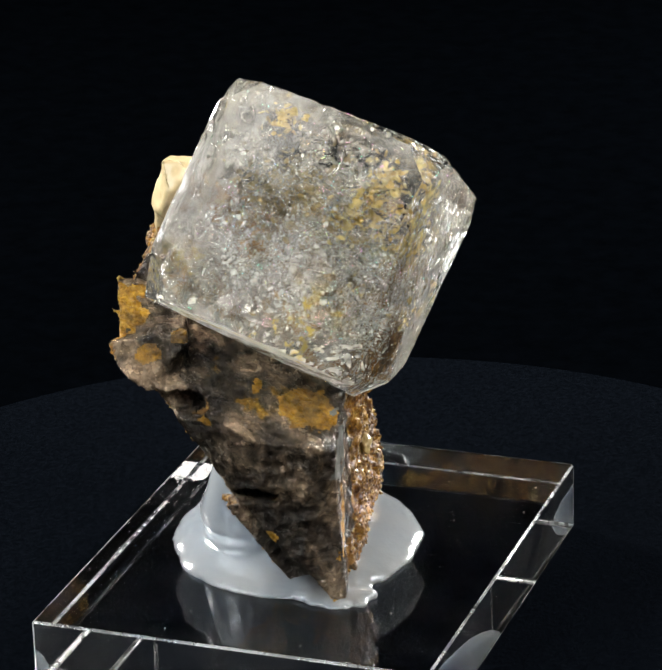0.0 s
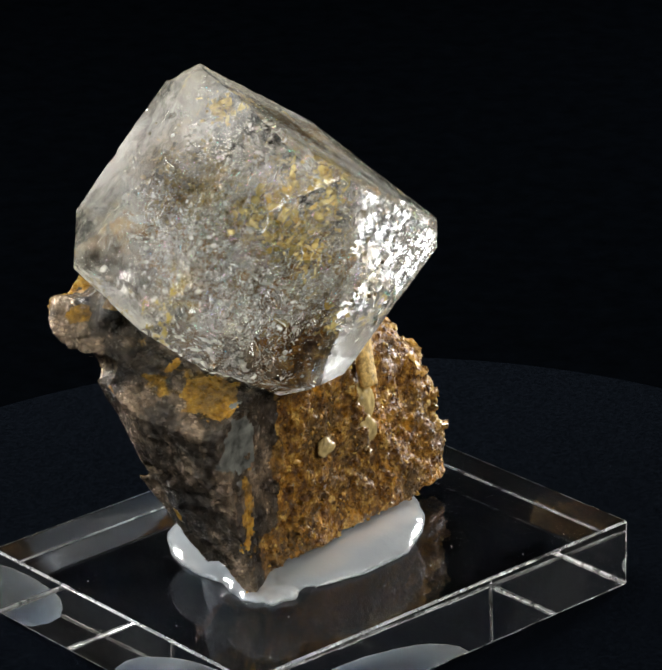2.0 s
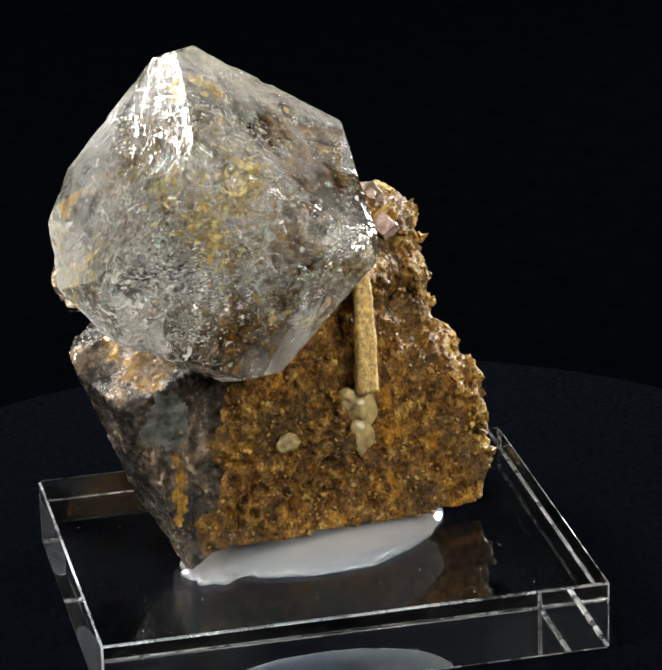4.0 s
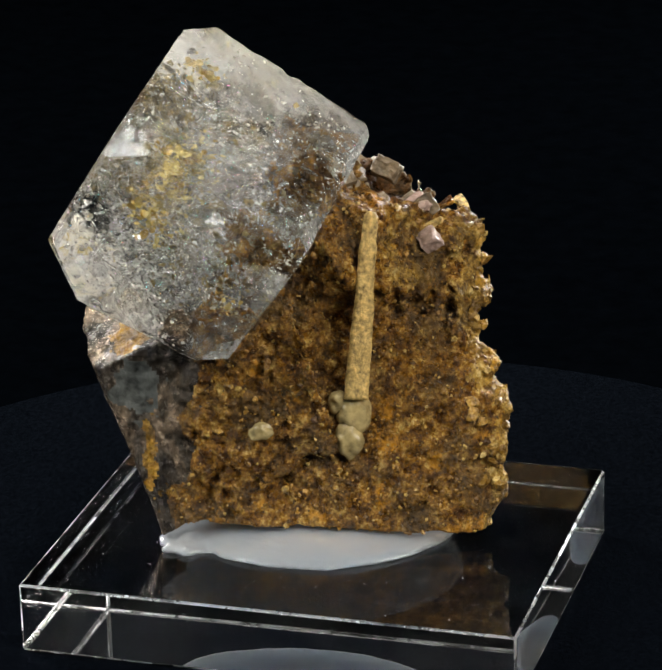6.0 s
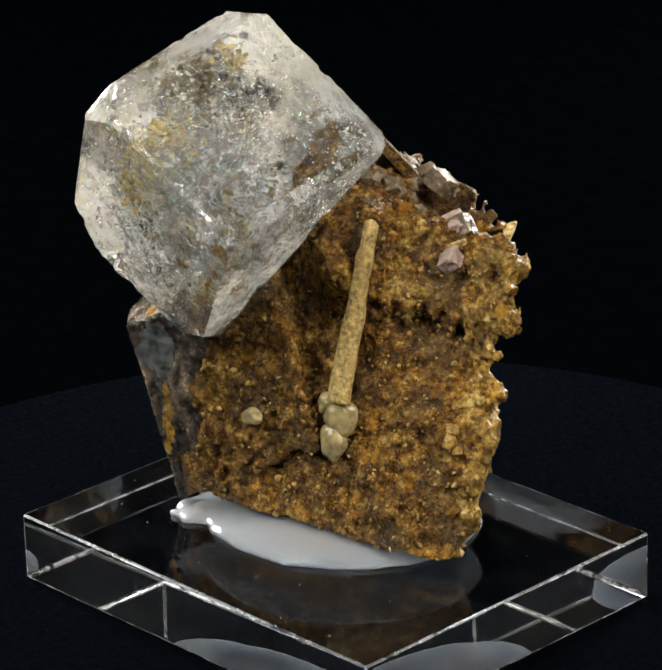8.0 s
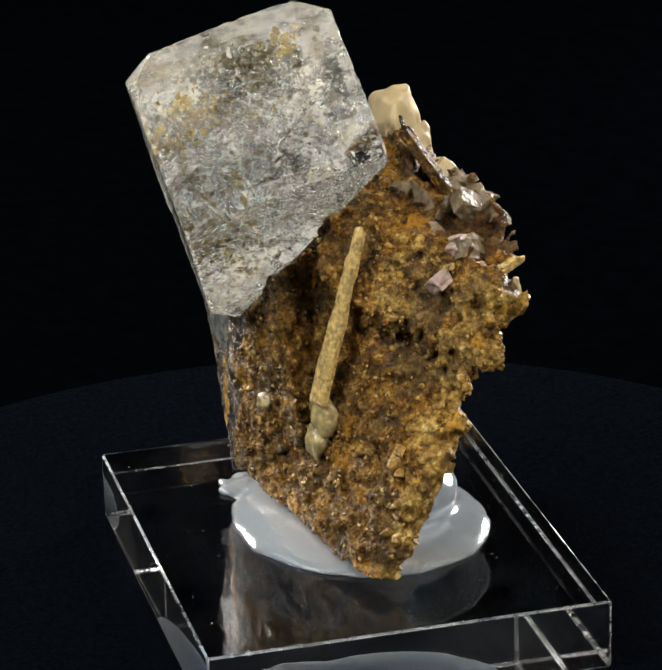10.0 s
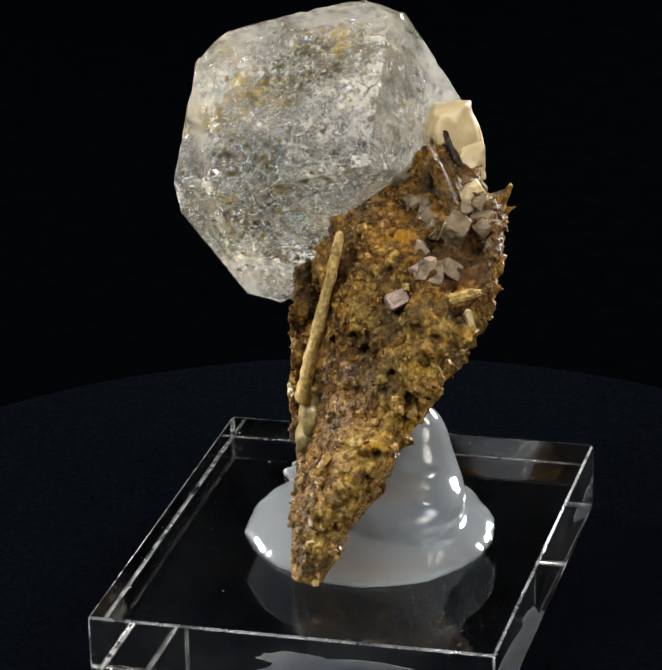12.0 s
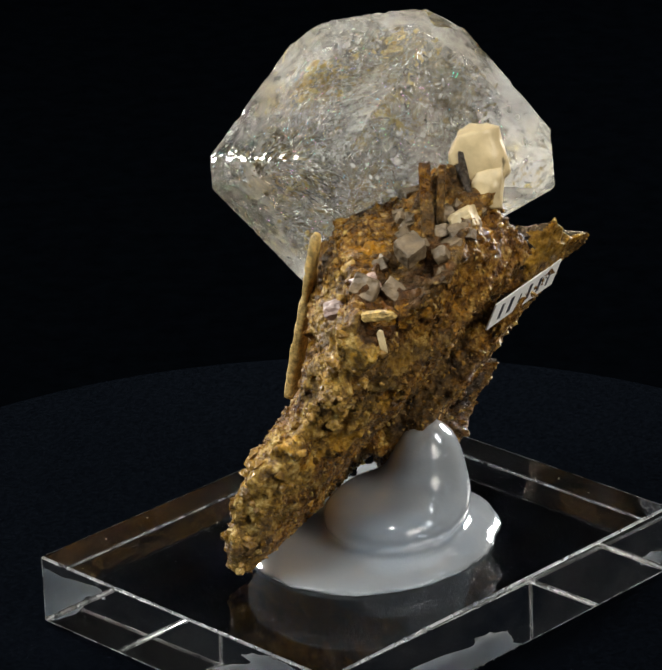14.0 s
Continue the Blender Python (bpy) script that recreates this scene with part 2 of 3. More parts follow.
TOWER = [(0.769, 0.524, 0.365, 14.6), (-0.831, 0.094, -0.548, -5.3), (-0.152, 0.985, -0.085, 18.2), (0.137, 0.266, 0.954, 39.9),
         (-0.957, -0.153, 0.246, 29.1), (0.709, -0.659, -0.250, -9.1), (-0.276, 0.459, 0.844, 44.3), (0.538, 0.019, -0.843, -27.7),
         (0.000, -0.981, 0.196, 14.5)]
KNOB = [(-0.718, 0.128, -0.685, -8.8), (0.005, -1.000, 0.016, 26.3), (0.047, -0.685, 0.727, 40.3), (-0.022, -0.143, 0.989, 39.3),
        (-0.004, 1.000, 0.003, -14.5), (0.708, -0.706, 0.001, 4.0), (0.707, 0.000, -0.707, -33.1), (1.000, -0.000, 0.000, -16.2),
        (0.707, 0.707, -0.000, -22.9)]
TOE = [(1.0, 0.0, 0.0, 0.6), (0.175, -0.969, -0.173, 19.6), (-0.80, -0.20, -0.56, 6.5), (0.70, 0.71, 0.0, -9.5), (0.066, -0.042, -0.997, -3.6), (0.0, 0.35, 0.94, 6.0), (0.0, 1.0, 0.0, -12.0)]
HOLLOWS = [((-15.2, 9.6, 42.2), (4.8, 3.8, 3.8)), ((-11.8, 2.4, 48.6), (3.2, 2.8, 3.2)), ((-15.0, 14.2, 40.4), (4.4, 3.0, 2.6)), ((-16.2, 0.6, 43.0), (2.6, 2.4, 2.4)), ((-16.5, 6.0, 44.5), (3.0, 3.0, 2.2)),
           ((-15.5, 17.8, 36.4), (2.8, 2.6, 1.6)), ((-19.8, -26.0, 28.8), (4.5, 3.0, 1.5)), ((-3.6, 21.6, 19.2), (6.0, 3.2, 1.6)), ((-9.0, -25.6, 17.6), (3.0, 2.2, 1.3))]


def rock(p):
    d, top = cut(p, WEDGE), cut(p, TOWER)
    h = np.clip(0.5 + 0.5 * (top - d) / 4.0, 0, 1)
    d = np.minimum(top * (1 - h) + d * h - 4.0 * h * (1 - h), np.minimum(np.minimum(cut(p, LOBE), cut(p, KNOB)), cut(p, TOE)))
    for c, r in HOLLOWS:
        d = np.maximum(d, (1 - np.linalg.norm((p - np.array(c, np.float32)) / np.array(r, np.float32), axis=-1)) * min(r))
    near = np.abs(d) < 3.0
    q = p[near]
    dark = np.clip((-15.0 - q[..., 1] - 0.3 * (q[..., 0] + 5)) / 4.0, 0, 1)
    u = 3.2 * lumps(q * np.array((1.0, 1.0, 0.5), np.float32), 4.2, 7.7)
    step = np.floor(u) + np.clip((u - np.floor(u) - 0.5) * 7 + 0.5, 0, 1)
    rough = 0.6 * lumps(q, 6.0) * (1 - 0.5 * dark) + 0.6 * lumps(q, 2.4, 5.3) * (1 - dark) + 1.35 * lumps(q, 3.4, 8.1) * np.clip((q[..., 1] - 12) / 6, 0, 1) + (0.5 * lumps(q, 1.2, 9.1) + 0.36 * lumps(q, 0.62, 2.2)) * (1 - 0.85 * dark) + 0.15 * step * dark
    d[near] += rough * np.clip(q[..., 2] / 7.0, 0.25, 1)
    return d
# ---- shape end ----


def skin(field, low, high, step):
    """The surface field = 0 as vertices (mm) and quads: one vertex for each cell that it passes through."""
    axes = [np.arange(a, b + step, step, dtype=np.float32) for a, b in zip(low, high)]
    grid = np.stack(np.meshgrid(*axes, indexing="ij"), -1)
    v = field(grid)
    inside = v < 0
    n = tuple(s - 1 for s in v.shape)
    place, count = np.zeros((*n, 3), np.float32), np.zeros(n, np.float32)
    crossings = []
    for ax in range(3):
        lo, hi = [slice(None)] * 3, [slice(None)] * 3
        lo[ax], hi[ax] = slice(None, -1), slice(1, None)
        a, b = v[tuple(lo)], v[tuple(hi)]
        ids = np.argwhere(inside[tuple(lo)] != inside[tuple(hi)])
        t = a[tuple(ids.T)] / (a[tuple(ids.T)] - b[tuple(ids.T)])
        at = ids.astype(np.float32)
        at[:, ax] += t
        u, w = (ax + 1) % 3, (ax + 2) % 3
        for du in (0, -1):
            for dw in (0, -1):
                cell = ids.copy()
                cell[:, u] += du
                cell[:, w] += dw
                ok = np.all((cell >= 0) & (cell < n), 1)
                np.add.at(place, tuple(cell[ok].T), at[ok])
                np.add.at(count, tuple(cell[ok].T), 1)
        crossings.append((ids, inside[tuple(lo)][tuple(ids.T)]))
    used = count > 0
    index = np.full(n, -1, np.int64)
    index[used] = np.arange(used.sum())
    verts = place[used] / count[used][:, None] * step + np.array(low, np.float32)
    quads = []
    for ax, (ids, first) in enumerate(crossings):
        u, w = (ax + 1) % 3, (ax + 2) % 3
        ring = []
        for du, dw in ((0, 0), (-1, 0), (-1, -1), (0, -1)):
            cell = ids.copy()
            cell[:, u] += du
            cell[:, w] += dw
            ring.append(np.where(np.all((cell >= 0) & (cell < n), 1), index[tuple(np.clip(cell, 0, np.array(n) - 1).T)], -1))
        q = np.stack(ring, 1)
        q[~first] = q[~first][:, ::-1]
        quads.append(q[np.all(q >= 0, 1)])
    quads = np.concatenate(quads)[:, ::-1]
    # keep the largest piece alone
    piece = np.arange(len(verts))
    for _ in range(60):
        before = piece.copy()
        np.minimum.at(piece, quads, piece[quads].min(1)[:, None].repeat(4, 1))
        piece = piece[piece]
        if np.array_equal(before, piece):
            break
    kept = piece == np.bincount(piece).argmax()
    fresh = np.cumsum(kept) - 1
    return verts[kept], fresh[quads[kept[quads[:, 0]]]]


def solid(name, verts, faces, materials, smooth=True, slots=None):
    """A mesh from places in mm above the block's top."""
    me = bpy.data.meshes.new(name)
    me.from_pydata((np.asarray(verts) * 0.001 + (0, 0, TH)).tolist(), [], faces.tolist() if hasattr(faces, "tolist") else faces)
    for m in materials:
        me.materials.append(m)
    if slots is not None:
        me.polygons.foreach_set("material_index", np.asarray(slots, np.int32))
    if smooth:
        me.polygons.foreach_set("use_smooth", np.ones(len(me.polygons), bool))
    me.update()
    return me


def from_bm(name, bm, material, smooth=False):
    me = bpy.data.meshes.new(name)
    bmesh.ops.recalc_face_normals(bm, faces=bm.faces)
    bm.to_mesh(me)
    bm.free()
    me.materials.append(material)
    if smooth:
        me.polygons.foreach_set("use_smooth", np.ones(len(me.polygons), bool))
    return me


def part(name, data, parent, label=""):
    ob = new(name, data)
    ob.parent = parent
    return tagged(ob, label=label)


# ---- turntable and dark surroundings ----
def disc(radius, z0, z1, bevel, around=128):
    bm = bmesh.new()
    bmesh.ops.create_cone(bm, cap_ends=True, segments=around, radius1=radius, radius2=radius, depth=z1 - z0)
    bmesh.ops.translate(bm, verts=bm.verts, vec=(0, 0, (z0 + z1) / 2))
    bmesh.ops.bevel(bm, geom=[e for e in bm.edges if abs(e.verts[0].co.z - e.verts[1].co.z) < 1e-6], offset=bevel, segments=3, affect="EDGES")
    return bm


turntable = tagged(new("turntable"), "round black felt turntable under the display block", "turntable")
part("platter", from_bm("platter", disc(0.083, -0.012, -0.0002, 0.0015), FELT), turntable)
part("foot", from_bm("foot", disc(0.06, -0.04, -0.0118, 0.002), CLOTH), turntable)


def sheet(name, corners, material, label, thick=0.01):
    bm = bmesh.new()
    f = bm.faces.new([bm.verts.new(c) for c in corners])
    up = bmesh.ops.extrude_face_region(bm, geom=[f])
    n = f.normal.copy() if f.normal.length else Vector((0, 0, 1))
    f.normal_update()
    bmesh.ops.translate(bm, verts=[g for g in up["geom"] if isinstance(g, bmesh.types.BMVert)], vec=-f.normal * thick)
    return tagged(new(name, from_bm(name, bm, material)), label, "setting", kind="structure")


sheet("ground", ((-3, -3, -0.04), (3, -3, -0.04), (3, 3, -0.04), (-3, 3, -0.04)), CLOTH, "black cloth over the table")
sheet("backdrop", ((-3, 1.2, -0.04), (3, 1.2, -0.04), (3, 1.2, 2.5), (-3, 1.2, 2.5)), CLOTH, "black cloth backdrop behind the turntable")

# ---- clear block ----
BLOCK = (-0.0025, -0.0016)         # its middle
LONG, WIDE, LEAN = 0.0627, 0.0500, -19.9


def clear_block():
    bm = bmesh.new()
    bmesh.ops.create_cube(bm, size=1.0)
    bmesh.ops.scale(bm, verts=bm.verts, vec=(WIDE, LONG, TH))
    bmesh.ops.bevel(bm, geom=list(bm.edges), offset=0.00026, segments=4, affect="EDGES")
    bmesh.ops.transform(bm, verts=bm.verts, matrix=pose(BLOCK[0], BLOCK[1], TH / 2, 0, 0, LEAN))
    for f in bm.faces:
        f.smooth = f.calc_area() < 2e-5
        f.material_index = 1 if f.smooth else 2 if abs(f.normal.z) < 0.5 else 0
    me = from_bm("display_block", bm, ACRYL)
    me.materials.append(EDGE)
    me.materials.append(SIDE)
    return me


display_block = tagged(new("display_block", clear_block()), "clear polished acrylic display block on the black turntable", "display base")


# ---- dust on the block ----
def dust():
    verts, faces = [], []
    for k in range(46):
        x, y, r = LOOSE.uniform(-0.46, 0.46) * WIDE, LOOSE.uniform(-0.46, 0.46) * LONG, LOOSE.uniform(0.00004, 0.00010)
        c = pose(*BLOCK, TH, 0, 0, LEAN) @ Vector((x, y, r * 0.6))
        verts += [c + Vector(d) * r for d in ((1, 0, 0), (-1, 0.3, 0), (0, 1, 0.2), (0.2, -1, 0), (0, 0, 1), (0, 0.1, -0.6))]
        faces += [[k * 6 + i for i in t] for t in ((0, 2, 4), (2, 1, 4), (1, 3, 4), (3, 0, 4), (2, 0, 5), (1, 2, 5), (3, 1, 5), (0, 3, 5))]
    me = bpy.data.meshes.new("dust")
    me.from_pydata([tuple(v) for v in verts], [], faces)
    me.materials.append(PAPER)
    return tagged(part("dust", me, display_block), kind="stuff")


dust()

# ---- milky gel under the rock ----
def round_lump(p, c, r):
    k = np.linalg.norm((p - np.array(c, np.float32)) / np.array(r, np.float32), axis=-1)
    return (k - 1) * min(r)


def melt(a, b, k):
    h = np.clip(0.5 + 0.5 * (b - a) / k, 0, 1)
    return b * (1 - h) + a * h - k * h * (1 - h)


def gel(p):
    d = round_lump(p, (-4.7, -1.2, 0), (15.6, 18.0, 2.9))
    d = melt(d, round_lump(p, (-8.2, -0.3, 4.3), (8.6, 10.2, 4.2)), 0.9)
    d = melt(d, round_lump(p, (-10.8, -4.6, 8.6), (4.6, 5.4, 6.6)), 3.4)
    d = melt(d, round_lump(p, (0.6, -19.0, 0.2), (3.6, 2.8, 0.8)) + 0.35 * lumps(p, 1.3, 5.5), 0.8)
    d = np.maximum(d + 0.07 * lumps(p, 4.5, 3.3) + 0.03 * lumps(p, 1.6, 7.1), -p[..., 2] - 0.02)
    return d


gv, gq = skin(gel, (-24, -26, -0.6), (14, 20, 17), 0.4)
adhesive = tagged(new("adhesive_mound", solid("adhesive_mound", gv, gq, [GEL])), "milky translucent glue mound holding the rock to the block", "adhesive")

# ---- the specimen ----
specimen = tagged(new("mineral_specimen"), "clear cube crystal on rusty orange and dark rock", "mineral specimen")


STAINS = [((-21.0, -23.5, 34.4), (1.5, 1.6, 1.0)), ((-17.4, -21.4, 36.4), (1.2, 1.6, 1.2)), ((-8.6, -23.0, 31.1), (1.0, 1.6, 2.2)), ((-15.0, -27.2, 27.4), (1.5, 1.2, 0.7)),
          ((-2.6, -23.6, 26.8), (3.0, 3.6, 3.4)), ((-9.7, -22.7, 14.3), (0.9, 1.0, 1.3)), ((-7.2, -24.3, 11.6), (0.9, 1.0, 1.3)), ((0.5, -22.5, 12.0), (0.9, 1.2, 6.0)),
          ((-25.0, -14.5, 36.2), (4.2, 6.0, 3.2)), ((-14.5, 12.4, 30.5), (2.0, 2.0, 1.4)), ((-9.0, 14.5, 20.0), (2.4, 3.2, 1.6)), ((-12.0, 10.0, 24.5), (2.4, 3.0, 1.4))]


def crystal_body(p):
    return cut(p, CRYSTAL)


def rock_body(p):
    return np.maximum(rock(p), -(crystal_body(p) + 0.35))


rv, rq = skin(rock_body, (-30, -35, -0.5), (9, 27, 50), 0.28)
mid = rv[rq].mean(1)
edge = mid[:, 1] + 0.30 * (mid[:, 0] + 5) + 3.0 * lumps(mid, 5.0, 1.7) + 1.2 * lumps(mid, 1.3, 4.4)
facing = np.stack([rock(mid + e) - rock(mid - e) for e in np.eye(3, dtype=np.float32) * 1.6], 1)
facing /= np.linalg.norm(facing, axis=1)[:, None] + 1e-9
slots = ((edge - 0.15 * (mid[:, 2] - 12) < -17.0) & ((facing[:, 0] > -0.45) | (facing[:, 1] < -0.35))).astype(int)
tan = 8.0 * facing[:, 1] + 0.25 * mid[:, 1] + 2.0 * lumps(mid, 4.0, 2.9) + 1.5 * lumps(mid, 1.5, 6.4) > 8.0
slots = np.where((slots == 0) & tan, 2, slots)
# red-brown cavity walls behind the crystal, darkened in colour for the shade inside
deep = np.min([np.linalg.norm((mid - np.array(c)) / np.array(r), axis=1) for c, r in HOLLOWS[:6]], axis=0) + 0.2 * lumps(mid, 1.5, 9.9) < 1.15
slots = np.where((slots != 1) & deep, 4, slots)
# a grey-blue coating on the corner between the dark end and the rusty face
coat = np.linalg.norm((mid - (0.2, -23.4, 21.5)) / (2.0, 3.0, 3.6), axis=1) + 0.5 * lumps(mid, 2.2, 4.9) + 0.25 * lumps(mid, 0.7, 1.9) < 1
slots = np.where((slots < 3) & coat, 5, slots)
# limonite stains on the dark end
for c, r in STAINS:
    near = np.linalg.norm((mid - np.array(c)) / np.array(r), axis=1) + 0.35 * lumps(mid, 1.6, 3.7) + 0.2 * lumps(mid, 0.6, 8.2) < 1
    slots = np.where((slots < 3) & near, 3, slots)
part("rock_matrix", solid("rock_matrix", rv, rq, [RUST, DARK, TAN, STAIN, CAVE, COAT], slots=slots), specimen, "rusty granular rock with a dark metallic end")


def convex(planes, size=60.0):
    bm = bmesh.new()
    bmesh.ops.create_cube(bm, size=size)
    bmesh.ops.translate(bm, verts=bm.verts, vec=HEART)
    for *n, d in planes:
        n = Vector(n)
        got = bmesh.ops.bisect_plane(bm, geom=[*bm.verts, *bm.edges, *bm.faces], plane_co=n * (d / n.length), plane_no=n, clear_outer=True)
        rim = [g for g in got["geom_cut"] if isinstance(g, bmesh.types.BMEdge)]
        if rim:
            bmesh.ops.contextual_create(bm, geom=rim)
    return bm


def crystal_mesh():
    bm = convex(CRYSTAL)
    bmesh.ops.triangulate(bm, faces=bm.faces)
    for _ in range(6):
        long = [e for e in bm.edges if e.calc_length() > 0.6]
        bmesh.ops.subdivide_edges(bm, edges=long, cuts=1)
        bmesh.ops.triangulate(bm, faces=bm.faces)
    co = np.array([v.co for v in bm.verts], np.float32)
    far = np.sort(np.stack([co @ np.array(n, np.float32) - d for *n, d in CRYSTAL]), 0)[::-1]
    worn = np.clip(1 - (far[0] - far[1]) / 0.8, 0, 1)
    push = 0.04 * lumps(co, 6.0, 6.1) + 0.02 * lumps(co, 1.7, 8.8) - worn * (0.03 + 0.5 * np.clip(lumps(co, 1.5, 3.1) - 0.3, 0, 1) + 0.10 * np.abs(lumps(co, 1.1, 7.3)))
    # a re-entrant step where two parts of the crystal meet, and etched pits on the lower corner
    seam = np.array([(3.6, -30.1, 34.0), (5.0, -27.0, 35.2), (7.0, -25.0, 39.0)])
    for a, b in zip(seam, seam[1:]):
        f = np.clip((co - a) @ (b - a) / ((b - a) @ (b - a)), 0, 1)
        push -= 1.1 * np.exp(-(np.linalg.norm(co - a - f[:, None] * (b - a), axis=1) / 0.9) ** 2)
    pits = np.exp(-(np.linalg.norm(co - (2.0, -26.0, 32.0), axis=1) / 8.0) ** 2)
    push -= pits * 0.5 * np.abs(lumps(co, 1.5, 5.9))
    out = (co - HEART) / np.linalg.norm(co - HEART, axis=1)[:, None]
    co = (co + out * push[:, None]) * 0.001 + (0, 0, TH)
    for v, c in zip(bm.verts, co):
        v.co = c
    me = from_bm("crystal", bm, CLEAR, True)
    me.set_sharp_from_angle(angle=radians(24))
    me.materials.append(ETCHED)
    me.materials.append(FROST)
    normals = np.array([p.normal for p in me.polygons]) @ CUBE.T
    frosted = normals[:, 1] < -0.6
    etched = (normals[:, 2] > 0.42) | (normals[:, 1] < -0.35) | (normals[:, 0] < -0.6)
    me.polygons.foreach_set("material_index", np.where(frosted, 2, np.where(etched, 1, 0)).astype(np.int32))
    return me


part("crystal", crystal_mesh(), specimen, "colourless frosted cube crystal with inclusions")


def flecks(name, centres, sizes, flat, material, kind="stuff", jitter=0.38, turn=True):
    """Many small lumps, or flakes where flat is small, in one mesh; places and sizes in mm."""
    bm = bmesh.new()
    bmesh.ops.create_icosphere(bm, subdivisions=1, radius=1.0)
    base = np.array([v.co for v in bm.verts])
    tris = np.array([[v.index for v in f.verts] for f in bm.faces])
    bm.free()
    verts, faces = [], []
    for k, (c, r) in enumerate(zip(centres, sizes)):
        q = LOOSE.normal(size=4)
        rot = np.array(Matrix.Rotation(LOOSE.uniform(0, 6.28), 3, Vector(q[:3])))
        shape = base * (1 + LOOSE.uniform(-jitter, jitter, (len(base), 1))) * (1, LOOSE.uniform(0.6, 1), flat)
        verts.append(shape @ rot.T * r + c)
        faces.append(tris + k * len(base))
    ob = part(name, solid(name, np.concatenate(verts), np.concatenate(faces), [material], smooth=False), specimen)
    return tagged(ob, kind=kind)


# inclusions inside the crystal
def within(n, middle, spread, depth=1.8):
    p = np.array(middle) + LOOSE.normal(size=(n * 4, 3)) * spread
    return p[crystal_body(p.astype(np.float32)) < -depth][:n]


# healed cracks: thin gaps that lie in a few sheets, and strays between them
sheets = []
for k in range(11):
    way = LOOSE.normal(size=3)
    way /= np.linalg.norm(way)
    side = np.cross(way, LOOSE.normal(size=3))
    side /= np.linalg.norm(side)
    mid_at = HEART + LOOSE.uniform(-8, 8, 3)
    f = LOOSE.normal(size=(330, 3)) * (4.5, 4.5, 0.5)
    sheets.append(mid_at + f[:, :1] * side + f[:, 1:2] * np.cross(way, side) + f[:, 2:] * way)
veil = np.concatenate(sheets + [HEART + LOOSE.uniform(-15, 15, (1500, 3)) @ CUBE])
size = np.minimum(LOOSE.lognormal(-1.45, 0.75, len(veil)), 1.5)
keep = np.flatnonzero(crystal_body(veil.astype(np.float32)) < -1.35 * size - 0.3)
flecks("veil", veil[keep], size[keep], 0.03, VEIL)
# glints: crack faces that throw the lamps back, in clouds and close under the faces
cloud = np.concatenate([HEART + LOOSE.uniform(-9, 9, 3) + LOOSE.normal(size=(150, 3)) * LOOSE.uniform(1.5, 3.5) for k in range(16)] + [HEART + LOOSE.uniform(-15, 15, (12000, 3)) @ CUBE])
deep = crystal_body(cloud.astype(np.float32))
cloud = cloud[(deep < -0.45) & (((deep > -2.2) & (lumps(cloud, 5.0, 2.6) > 0.12)) | (np.arange(len(cloud)) < 2400))]
flecks("glint", cloud, np.minimum(LOOSE.lognormal(-1.9, 0.55, len(cloud)), 0.5), 0.06, GLINT)
gold = np.concatenate([within(170, (4.0, -19.9, 49.1), (2.4, 1.5, 1.5)), within(150, (7.3, -16.6, 51.5), (1.2, 1.5, 1.5), 0.9), within(90, (9.5, -20.5, 46.4), 1.3, 0.7), within(60, (-4.0, -14.7, 59.2), 1.0, 0.6), within(60, (-3.0, 0.5, 57.5), 1.4, 0.7), within(50, (6, -12, 36), 2.0)])
flecks("golden_inclusion", gold, np.minimum(LOOSE.lognormal(-1.2, 0.55, len(gold)), 0.9), 0.10, GOLD)
brown = np.concatenate([within(1100, (-4.8, -21.4, 52.8), (3.0, 2.2, 2.6), 0.3), within(260, (9.0, -16.0, 41.0), 3.0, 0.4), within(120, (2, -8, 46), 4.0), within(120, (5, -14, 38), 4.0)])
flecks("brown_inclusion", brown, np.minimum(LOOSE.lognormal(-1.6, 0.55, len(brown)), 0.7), 0.12, BROWN)


# grains on the rusty faces
def seated(p):
    """The place on the rock's surface that is nearest to p."""
    p = np.array(p, np.float32).reshape(1, 3)
    for _ in range(6):
        d = rock(p.copy())
        g = np.array([(rock(p + e) - rock(p - e))[0] for e in np.eye(3, dtype=np.float32) * 0.6])
        p = p - d * g / (np.linalg.norm(g) + 1e-6)
    return p[0]


rusty = mid[np.isin(slots, (0, 2)) & (crystal_body(mid) > 0.6)]
sandy = tan[np.isin(slots, (0, 2)) & (crystal_body(mid) > 0.6)]
pick = LOOSE.choice(len(rusty), 6500, replace=False)
for which, material in ((~sandy[pick], GRAIN), (sandy[pick], TAN_GRAIN)):
    at = rusty[pick[which]]
    flecks("grain", at, LOOSE.lognormal(-1.7 if material is GRAIN else -2.0, 0.45, len(at)), 0.75, material, jitter=0.5)
rim = rusty[(rusty[:, 1] > 17) & (rusty[:, 2] < 36)]
rim = rim[LOOSE.choice(len(rim), 60, replace=False)]
flecks("nodule_crust", rim, LOOSE.uniform(0.35, 1.1, len(rim)), 0.8, TAN_GRAIN)


